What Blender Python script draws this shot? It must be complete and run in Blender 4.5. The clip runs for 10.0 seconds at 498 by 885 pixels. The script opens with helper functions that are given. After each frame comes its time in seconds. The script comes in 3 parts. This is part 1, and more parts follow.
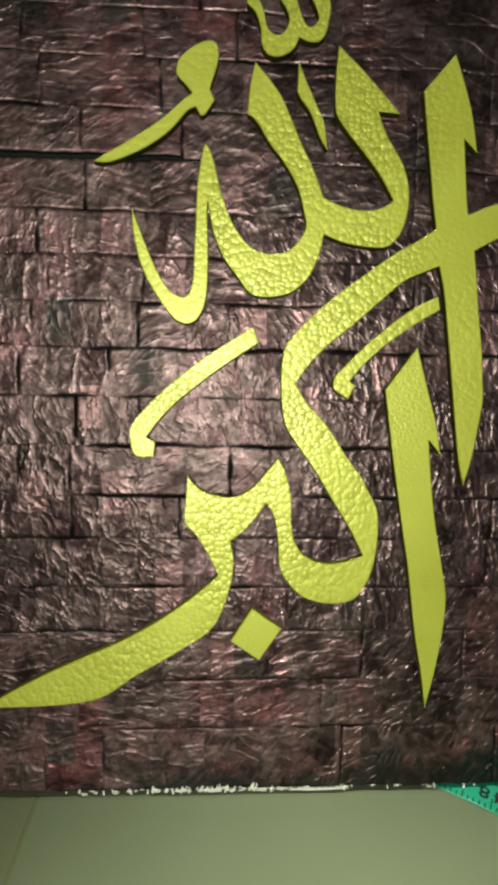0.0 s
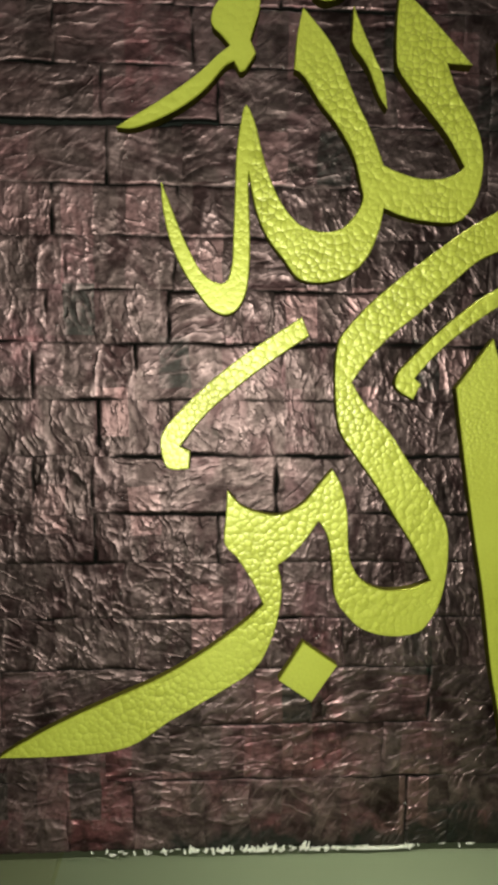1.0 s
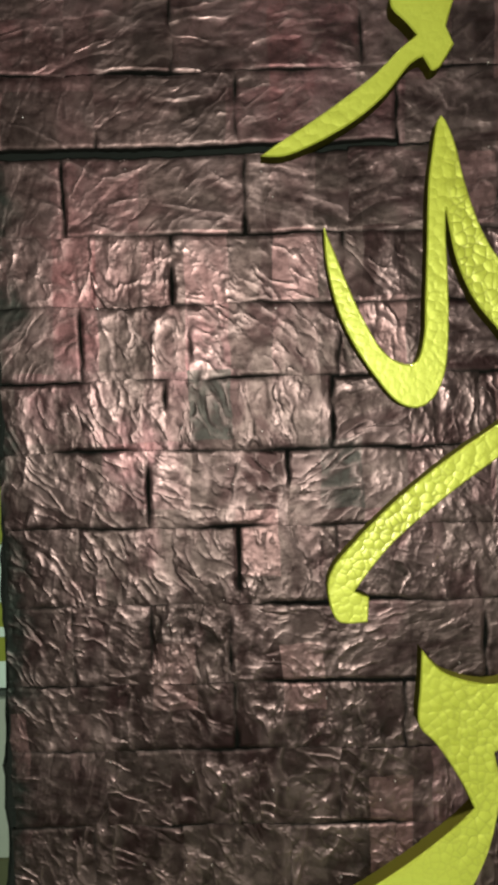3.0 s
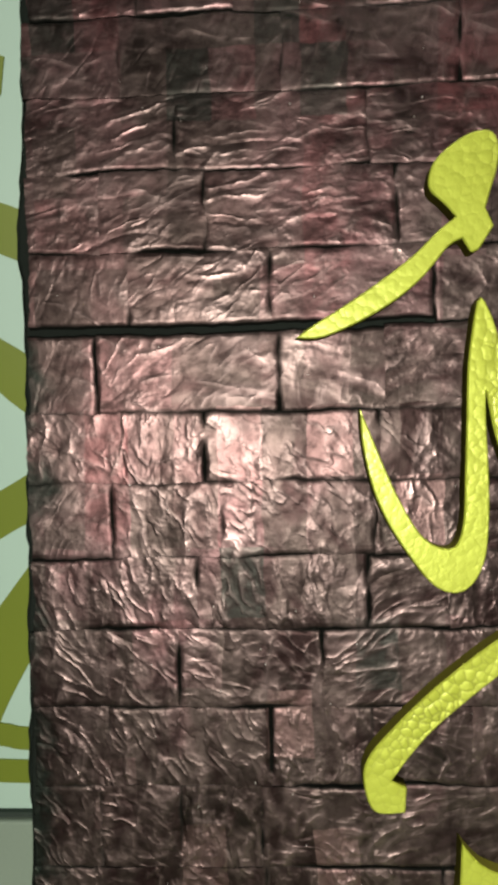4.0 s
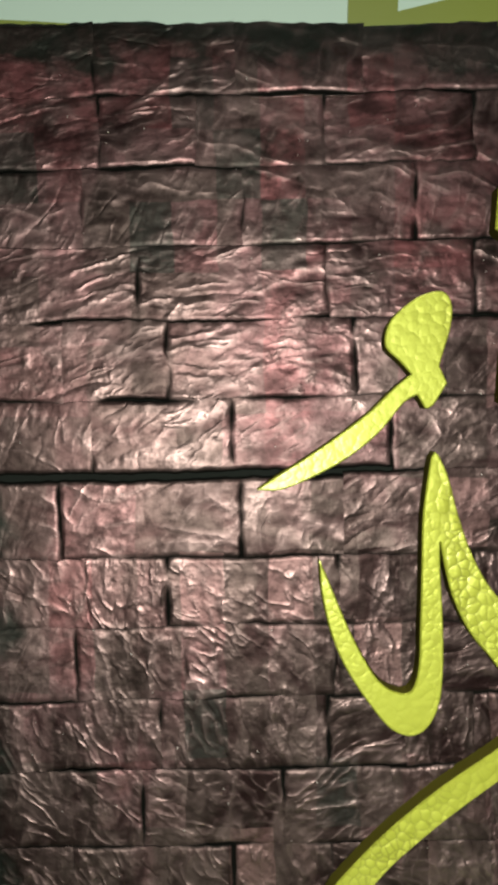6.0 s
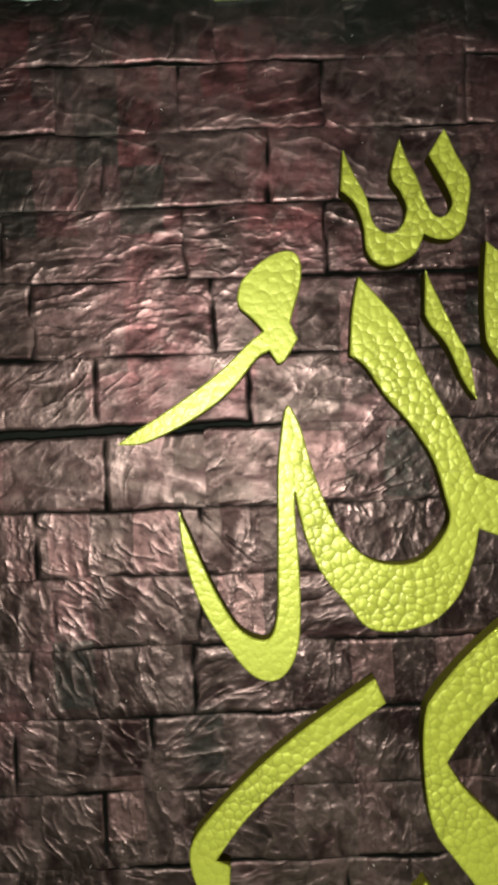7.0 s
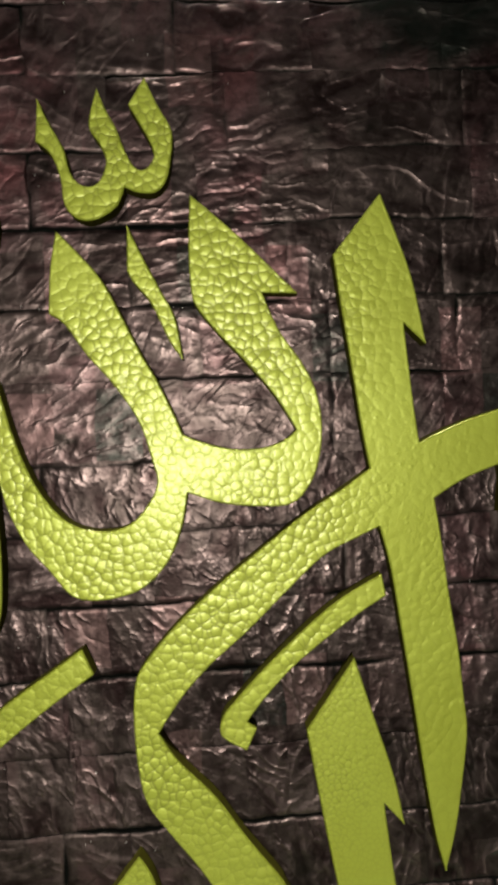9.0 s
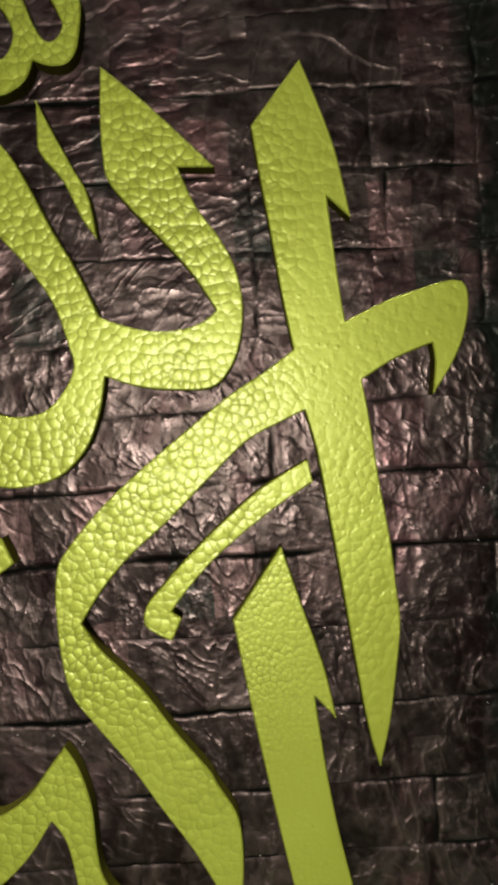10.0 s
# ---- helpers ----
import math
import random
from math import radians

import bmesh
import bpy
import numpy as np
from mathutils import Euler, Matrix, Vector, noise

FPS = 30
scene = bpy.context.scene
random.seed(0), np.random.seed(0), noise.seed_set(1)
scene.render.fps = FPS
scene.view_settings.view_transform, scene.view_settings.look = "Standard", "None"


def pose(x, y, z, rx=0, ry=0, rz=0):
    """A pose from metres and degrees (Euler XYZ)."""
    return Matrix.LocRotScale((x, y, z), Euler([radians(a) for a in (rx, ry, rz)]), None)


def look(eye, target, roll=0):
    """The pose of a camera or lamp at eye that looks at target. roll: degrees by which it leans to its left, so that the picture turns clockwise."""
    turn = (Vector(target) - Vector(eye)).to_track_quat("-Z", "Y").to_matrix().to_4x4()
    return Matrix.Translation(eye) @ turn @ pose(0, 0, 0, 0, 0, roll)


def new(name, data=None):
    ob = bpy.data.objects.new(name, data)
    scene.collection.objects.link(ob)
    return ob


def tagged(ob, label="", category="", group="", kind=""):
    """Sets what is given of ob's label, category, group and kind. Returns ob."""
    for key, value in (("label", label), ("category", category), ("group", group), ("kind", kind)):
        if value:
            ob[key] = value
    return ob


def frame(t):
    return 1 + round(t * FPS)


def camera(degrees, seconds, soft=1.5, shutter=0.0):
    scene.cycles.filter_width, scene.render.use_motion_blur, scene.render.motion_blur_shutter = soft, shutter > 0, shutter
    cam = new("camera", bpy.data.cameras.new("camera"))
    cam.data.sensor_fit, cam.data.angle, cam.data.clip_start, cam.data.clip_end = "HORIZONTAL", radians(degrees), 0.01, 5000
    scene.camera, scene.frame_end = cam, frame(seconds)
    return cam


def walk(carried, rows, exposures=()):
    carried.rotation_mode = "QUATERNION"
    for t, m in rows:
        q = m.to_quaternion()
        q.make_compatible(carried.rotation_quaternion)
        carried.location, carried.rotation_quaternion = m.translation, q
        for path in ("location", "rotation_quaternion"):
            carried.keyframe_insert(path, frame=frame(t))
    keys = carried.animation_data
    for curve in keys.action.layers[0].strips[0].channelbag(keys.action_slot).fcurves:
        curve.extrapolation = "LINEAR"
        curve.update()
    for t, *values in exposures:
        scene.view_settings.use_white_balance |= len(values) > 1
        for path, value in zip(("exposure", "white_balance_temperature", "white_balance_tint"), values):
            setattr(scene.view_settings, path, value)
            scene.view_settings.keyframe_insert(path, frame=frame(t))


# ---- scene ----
cam = camera(50.0, 10.0, soft=4.2)
# The panel leans back against the wall; its own frame is x right, y into the panel, z up along it, in millimetres.
LEAN_BACK, FOOT = 11.0, 0.1875
PANEL = pose(0, 0, FOOT, -LEAN_BACK, 0, 0)
PATH = [
    (0, -33.8, -233.8, -13.0, 86.77, -0.96, -3.06),
    (0.5, -26.3, -221.6, -15.9, 86.02, 0.01, -3.36),
    (1, -47.2, -201.1, -11.2, 86.67, -0.28, -2.07),
    (1.5, -57.0, -180.9, -12.4, 86.82, 1.15, -2.41),
    (2, -74.1, -166.5, -2.6, 86.96, 0.89, -1.26),
    (2.5, -79.6, -153.1, 10.0, 87.33, 0.40, -0.89),
    (3, -92.2, -142.5, 22.1, 87.70, 1.36, 0.46),
    (3.2, -97.0, -141.4, 29.0, 88.29, 1.32, 1.15),
    (4.5, -94.9, -138.3, 87.4, 88.86, 1.19, 2.01),
    (5, -92.5, -139.0, 100.5, 88.70, 1.51, 0.68),
    (5.2, -93.5, -137.8, 106.5, 88.85, 1.58, 0.30),
    (6.3, -85.6, -143.1, 106.6, 88.68, 1.04, 0.06),
    (6.5, -77.8, -144.1, 100.1, 89.19, 1.18, 1.05),
    (7, -53.8, -146.1, 92.3, 89.35, 2.15, -0.52),
    (7.5, -28.2, -145.2, 87.5, 89.01, 2.42, -2.29),
    (8, -11.1, -144.2, 84.5, 88.88, 2.31, -3.28),
    (8.5, 2.0, -144.1, 81.5, 88.59, 2.44, -2.31),
    (9, 20.6, -143.1, 80.1, 88.81, 2.77, -2.63),
    (9.5, 33.9, -141.5, 72.9, 88.70, 2.79, -1.47),
    (10, 44.6, -140.0, 49.8, 88.01, 3.70, -0.83),
]
EXPOSURES = [(0.0, 0.07), (1.0, 0.02), (1.5, 0.04), (2.5, 0.27), (3.2, 0.38), (4.5, 0.55), (5.2, 0.55), (6.5, 0.35), (7.5, -0.02), (8.5, -0.31), (10.0, -0.32)]
walk(cam, [(t, PANEL @ pose(x / 1000, y / 1000, z / 1000, rx, ry, rz)) for t, x, y, z, rx, ry, rz in PATH], EXPOSURES)

# ---- light: one small room lamp in front of the panel, and an added floor fill ----
LAMP_AT = PANEL @ Vector((-0.12, -2.1, 0.02))
lamp_data = bpy.data.lights.new("room_lamp", "AREA")
lamp_data.shape, lamp_data.size, lamp_data.energy = "DISK", 0.26, 1.2
lamp_data.spread = radians(34)
lamp_data.color = (1.0, 0.96, 0.86)
lamp = new("room_lamp", lamp_data)
lamp.matrix_world = look(LAMP_AT, PANEL @ Vector((-0.02, 0, 0.02)))

# added fill with no known fitting: a narrow beam down onto the floor
floor_fill_data = bpy.data.lights.new("floor_fill_lamp", "AREA")
floor_fill_data.shape, floor_fill_data.size, floor_fill_data.energy = "DISK", 0.2, 0.235
floor_fill_data.spread = radians(9)
floor_fill_data.color = (1.0, 0.97, 0.86)
floor_fill_lamp = new("floor_fill_lamp", floor_fill_data)
floor_fill_lamp.matrix_world = pose(0.02, -0.13, 2.55)

world = bpy.data.worlds.new("room_air")
world.use_nodes = True
world.node_tree.nodes["Background"].inputs[0].default_value = (0.5, 0.55, 0.5, 1)
world.node_tree.nodes["Background"].inputs[1].default_value = 0.02
scene.world = world


# ---- materials ----
class Mat:
    """A node material with short calls for its nodes."""

    def __init__(self, name):
        self.mat = bpy.data.materials.new(name)
        self.mat.use_nodes = True
        self.tree = self.mat.node_tree
        self.bsdf = self.tree.nodes["Principled BSDF"]

    def node(self, kind, **values):
        n = self.tree.nodes.new(kind)
        if "operation" in values:
            n.operation = values["operation"]
        if "data_type" in values:
            n.data_type = values["data_type"]
        if "blend_type" in values:
            n.blend_type = values["blend_type"]
        if "feature" in values:
            n.feature = values["feature"]
        return n

    def link(self, a, b):
        self.tree.links.new(a, b)

    def math(self, op, a, b=0.5, clamp=False):
        n = self.node("ShaderNodeMath", operation=op)
        n.use_clamp = clamp
        for k, v in enumerate((a, b)):
            if isinstance(v, (int, float)):
                n.inputs[k].default_value = v
            else:
                self.link(v, n.inputs[k])
        return n.outputs[0]

    def noise(self, co, scale, detail=4.0, rough=0.55, distort=0.0):
        n = self.node("ShaderNodeTexNoise")
        n.inputs["Scale"].default_value, n.inputs["Detail"].default_value = scale, detail
        n.inputs["Roughness"].default_value, n.inputs["Distortion"].default_value = rough, distort
        self.link(co, n.inputs["Vector"])
        return n.outputs["Fac"], n.outputs["Color"]

    def voronoi(self, co, scale, feature="F1", rnd=1.0, smooth=0.3):
        n = self.node("ShaderNodeTexVoronoi", feature=feature)
        n.inputs["Scale"].default_value, n.inputs["Randomness"].default_value = scale, rnd
        if feature == "SMOOTH_F1":
            n.inputs["Smoothness"].default_value = smooth
        self.link(co, n.inputs["Vector"])
        return n

    def position(self, scale=(1, 1, 1), shake=0.0, shake_scale=60.0):
        co = self.node("ShaderNodeTexCoord").outputs["Object"]
        if shake:
            _, colour = self.noise(co, shake_scale, 3)
            sub = self.node("ShaderNodeVectorMath", operation="MULTIPLY_ADD")
            self.link(colour, sub.inputs[0])
            sub.inputs[1].default_value = (shake,) * 3
            self.link(co, sub.inputs[2])
            co = sub.outputs[0]
        m = self.node("ShaderNodeMapping")
        m.inputs["Scale"].default_value = scale
        self.link(co, m.inputs["Vector"])
        return m.outputs[0]

    def ramp(self, fac, *stops):
        n = self.node("ShaderNodeValToRGB")
        while len(n.color_ramp.elements) < len(stops):
            n.color_ramp.elements.new(0.5)
        for e, (at, c) in zip(n.color_ramp.elements, stops):
            e.position, e.color = at, (*c, 1) if len(c) == 3 else c
        self.link(fac, n.inputs[0])
        return n.outputs[0]

    def mix(self, fac, a, b, blend="MIX"):
        n = self.node("ShaderNodeMix", data_type="RGBA", blend_type=blend)
        for k, v in ((0, fac), (6, a), (7, b)):
            if isinstance(v, (int, float)):
                n.inputs[k].default_value = v
            elif isinstance(v, tuple):
                n.inputs[k].default_value = (*v, 1)
            else:
                self.link(v, n.inputs[k])
        return n.outputs[2]

    def bump(self, height, strength, distance, normal=None):
        n = self.node("ShaderNodeBump")
        n.inputs["Strength"].default_value, n.inputs["Distance"].default_value = strength, distance
        self.link(height, n.inputs["Height"])
        if normal is not None:
            self.link(normal, n.inputs["Normal"])
        return n.outputs[0]

    def done(self, colour=None, rough=None, metal=None, normal=None, spec=None):
        for key, v in (("Base Color", colour), ("Roughness", rough), ("Metallic", metal), ("Normal", normal), ("Specular IOR Level", spec)):
            if v is None:
                continue
            if isinstance(v, (int, float)):
                self.bsdf.inputs[key].default_value = v
            elif isinstance(v, tuple):
                self.bsdf.inputs[key].default_value = (*v, 1)
            else:
                self.link(v, self.bsdf.inputs[key])
        return self.mat


def crumpled_paper(name, stretch, fine_share):
    """Crumpled, painted and lacquered tissue: dark brown with rubbed red and silver-grey paint. stretch: how the creases run; fine_share: height of the small creases."""
    m = Mat(name)
    rnd = m.node("ShaderNodeObjectInfo").outputs["Random"]
    wide = m.position((1, 1, 1))
    # every brick was crumpled by itself: its creases run their own way, in two families that cross
    shaken = m.position((1, 1, 1), 0.006, 60)

    def crumpled_way(offset, span):
        turned, along, way = m.node("ShaderNodeMapping"), m.node("ShaderNodeMapping"), m.node("ShaderNodeCombineXYZ")
        m.link(m.math("ADD", offset, m.math("MULTIPLY", m.math("SUBTRACT", rnd, 0.5), span)), way.inputs[1])
        m.link(way.outputs[0], turned.inputs["Rotation"])
        m.link(shaken, turned.inputs["Vector"])
        along.inputs["Scale"].default_value = stretch
        m.link(turned.outputs[0], along.inputs["Vector"])
        return along.outputs[0]

    co, crossing = crumpled_way(0.0, 0.7), crumpled_way(0.6, -1.3)

    def creases(way, scale, sharp, distort, low, high, mask_scale):
        """Thin winding folds, broken off where the paper lies calm."""
        n, _ = m.noise(way, scale, 1.5, 0.5, distort)
        line = m.math("SUBTRACT", 1.0, m.math("MULTIPLY", m.math("ABSOLUTE", m.math("SUBTRACT", n, 0.5)), sharp, True))
        spread, _ = m.noise(wide, mask_scale, 3, 0.6)
        return m.math("MULTIPLY", m.math("POWER", line, 1.3), m.ramp(spread, (low, (0, 0, 0)), (high, (1, 1, 1))))

    fold = creases(co, 62, 14.0, 0.25, 0.42, 0.55, 95)
    crinkle = creases(crossing, 135, 9.0, 0.4, 0.42, 0.57, 120)
    pinch = creases(crossing, 85, 11.0, 0.3, 0.44, 0.57, 80)
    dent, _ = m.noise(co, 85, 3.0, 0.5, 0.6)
    facet = m.voronoi(co, 190, "F1", 1.0).outputs["Distance"]
    tooth, _ = m.noise(wide, 620, 3, 0.65)
    height = m.math("MULTIPLY", fold, 0.14)
    for layer, share in ((crinkle, 0.085 * fine_share), (pinch, -0.10), (dent, 0.22), (facet, 0.045), (tooth, 0.05)):
        height = m.math("ADD", height, m.math("MULTIPLY", layer, share))
    worked = m.math("ADD", 0.72, m.math("MULTIPLY", rnd, 0.6))
    # paint: blotches of brown, wine red and silver grey, coloured darker in the low dents
    patch, _ = m.noise(m.position((1.5, 1, 0.8)), 13, 4, 0.62, 0.3)
    # square dabs of a flat brush, about 12 by 19 mm
    snap = m.node("ShaderNodeVectorMath", operation="SNAP")
    m.link(m.position((1, 0, 1), 0.004, 60), snap.inputs[0])
    snap.inputs[1].default_value = (0.012, 1.0, 0.019)
    dab = m.node("ShaderNodeTexWhiteNoise")
    m.link(snap.outputs[0], dab.inputs["Vector"])
    patch = m.math("ADD", patch, m.math("MULTIPLY", m.math("SUBTRACT", dab.outputs["Value"], 0.5), 0.22))
    patch = m.math("ADD", patch, m.math("MULTIPLY", m.math("SUBTRACT", rnd, 0.5), 0.08))
    sep = m.node("ShaderNodeSeparateXYZ")
    m.link(m.node("ShaderNodeTexCoord").outputs["Object"], sep.inputs[0])
    # more red was rubbed on towards the top, the foot and the left edge, more grey across the middle
    patch = m.math("ADD", patch, m.math("SUBTRACT", m.math("MULTIPLY", m.math("MAXIMUM", m.math("SUBTRACT", m.math("ABSOLUTE", m.math("ADD", sep.outputs[2], 0.02)), 0.06), 0.0), 1.5), m.math("MULTIPLY", sep.outputs[0], 0.20)))
    patch = m.math("SUBTRACT", patch, 0.045)
    # a broad silver-pink rub over the upper left, less paint beyond it
    rub = m.math("MULTIPLY", m.math("MULTIPLY", m.math("SUBTRACT", -0.078, sep.outputs[0]), 30.0, True), m.math("MULTIPLY", m.math("MULTIPLY", m.math("SUBTRACT", sep.outputs[2], 0.035), 40.0, True), m.math("MULTIPLY", m.math("SUBTRACT", 0.165, sep.outputs[2]), 25.0, True)))
    thin = m.math("MULTIPLY", m.math("MULTIPLY", m.math("ADD", sep.outputs[0], 0.078), 30.0, True), m.math("MULTIPLY", m.math("MULTIPLY", m.math("SUBTRACT", sep.outputs[2], 0.02), 30.0, True), m.math("MULTIPLY", m.math("SUBTRACT", 0.03, sep.outputs[0]), 30.0, True)))
    patch = m.math("SUBTRACT", patch, m.math("MULTIPLY", thin, 0.06))
    # greyer across the middle, rubbed paler towards the lower right corner
    middle = m.math("MULTIPLY", m.math("MULTIPLY", m.math("SUBTRACT", 0.035, sep.outputs[2]), 30.0, True), m.math("MULTIPLY", m.math("ADD", sep.outputs[2], 0.10), 30.0, True))
    foot = m.math("MULTIPLY", m.math("SUBTRACT", -0.075, sep.outputs[2]), 30.0, True)
    pale = m.math("MULTIPLY", foot, m.math("MULTIPLY", m.math("ADD", sep.outputs[0], 0.02), 20.0, True))
    patch = m.math("ADD", m.math("SUBTRACT", patch, m.math("MULTIPLY", middle, 0.035)), m.math("MULTIPLY", pale, 0.07))
    # the lower left was left darker and more tightly crushed
    crushed = m.math("MULTIPLY", m.math("MULTIPLY", m.math("SUBTRACT", 0.035, sep.outputs[2]), 13.0, True), m.math("MULTIPLY", m.math("SUBTRACT", -0.02, sep.outputs[0]), 22.0, True))
    patch = m.math("SUBTRACT", patch, m.math("MULTIPLY", crushed, 0.02))
    worked = m.math("ADD", m.math("ADD", worked, m.math("MULTIPLY", crushed, 0.55)), m.math("MULTIPLY", foot, 0.35))
    # and the right half crushed harder, with a harder gloss
    harder = m.math("MULTIPLY", m.math("ADD", sep.outputs[0], 0.045), 14.0, True)
    worked = m.math("ADD", worked, m.math("MULTIPLY", harder, 0.38))
    normal = m.bump(m.math("MULTIPLY", height, worked), 1.0, 0.001)
    base = m.ramp(patch, (0.26, (0.020, 0.011, 0.010)), (0.40, (0.055, 0.041, 0.036)), (0.51, (0.106, 0.079, 0.071)), (0.62, (0.150, 0.088, 0.088)), (0.78, (0.184, 0.073, 0.075)))
    dark, _ = m.noise(wide, 36, 4, 0.65, 0.3)
    base = m.mix(m.ramp(dark, (0.35, (1, 1, 1)), (0.47, (0, 0, 0))), base, (0.022, 0.017, 0.014))
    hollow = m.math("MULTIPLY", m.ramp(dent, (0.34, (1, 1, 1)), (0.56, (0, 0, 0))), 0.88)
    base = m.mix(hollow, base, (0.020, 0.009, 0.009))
    base = m.mix(m.math("MULTIPLY", rub, m.ramp(patch, (0.40, (0.04, 0.04, 0.04)), (0.60, (0.36, 0.36, 0.36)))), base, (0.25, 0.147, 0.139))
    # single brush dabs that stand out: pale pink, and a few of the green-black
    base = m.mix(m.ramp(dab.outputs["Value"], (0.90, (0, 0, 0)), (0.91, (0.5, 0.5, 0.5))), base, (0.21, 0.125, 0.118))
    base = m.mix(m.ramp(dab.outputs["Value"], (0.025, (0.55, 0.55, 0.55)), (0.032, (0, 0, 0))), base, (0.030, 0.038, 0.032))
    # thin washes that dried in small uneven blots
    blot, _ = m.noise(m.position((1, 1, 1), 0.002, 180), 230, 5, 0.68, 0.5)
    base = m.mix(m.ramp(blot, (0.36, (0.64, 0.64, 0.64)), (0.54, (0, 0, 0))), base, (0.018, 0.010, 0.009))
    base = m.mix(m.ramp(blot, (0.60, (0, 0, 0)), (0.74, (0.3, 0.3, 0.3))), base, (0.27, 0.19, 0.175))
    # a green-black brushed border along the panel's edges, with light falloff darkened in
    top = m.math("ADD", m.math("SUBTRACT", sep.outputs[2], 0.1985), m.math("MULTIPLY", sep.outputs[0], 0.045))
    low = m.math("ADD", m.math("SUBTRACT", -0.177, sep.outputs[2]), m.math("MULTIPLY", sep.outputs[0], 0.08))
    left = m.math("SUBTRACT", -0.1580, sep.outputs[0])
    right = m.math("SUBTRACT", sep.outputs[0], 0.108)
    corner = m.math("MINIMUM", m.math("SUBTRACT", sep.outputs[0], 0.064), m.math("SUBTRACT", sep.outputs[2], 0.177))
    rim = m.math("MAXIMUM", m.math("MAXIMUM", m.math("MAXIMUM", top, corner), low), m.math("MAXIMUM", left, right))
    border = m.math("MULTIPLY", m.math("ADD", rim, m.math("MULTIPLY", m.math("SUBTRACT", dark, 0.5), 0.045)), 170.0, True)
    base = m.mix(m.math("MULTIPLY", border, 0.86), base, (0.014, 0.022, 0.017))
    # joint paint, and the shade of sunken edges, both coloured dark by depth
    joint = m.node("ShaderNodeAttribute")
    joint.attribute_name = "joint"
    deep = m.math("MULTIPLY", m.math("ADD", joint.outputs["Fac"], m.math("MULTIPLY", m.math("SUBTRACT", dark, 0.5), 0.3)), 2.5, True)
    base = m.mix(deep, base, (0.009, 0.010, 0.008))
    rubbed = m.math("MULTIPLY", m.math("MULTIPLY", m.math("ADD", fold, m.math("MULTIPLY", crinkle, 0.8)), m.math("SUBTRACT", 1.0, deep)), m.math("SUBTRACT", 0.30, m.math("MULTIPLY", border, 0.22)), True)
    base = m.mix(rubbed, base, (0.34, 0.25, 0.235))
    rough = m.math("ADD", m.math("SUBTRACT", m.math("ADD", 0.34, m.math("MULTIPLY", dark, 0.16)), m.math("ADD", m.math("MULTIPLY", rubbed, 0.15), m.math("MULTIPLY", harder, 0.055))), m.math("MULTIPLY", deep, 0.45))
    return m.done(base, rough, 0.86, normal, 0.4)


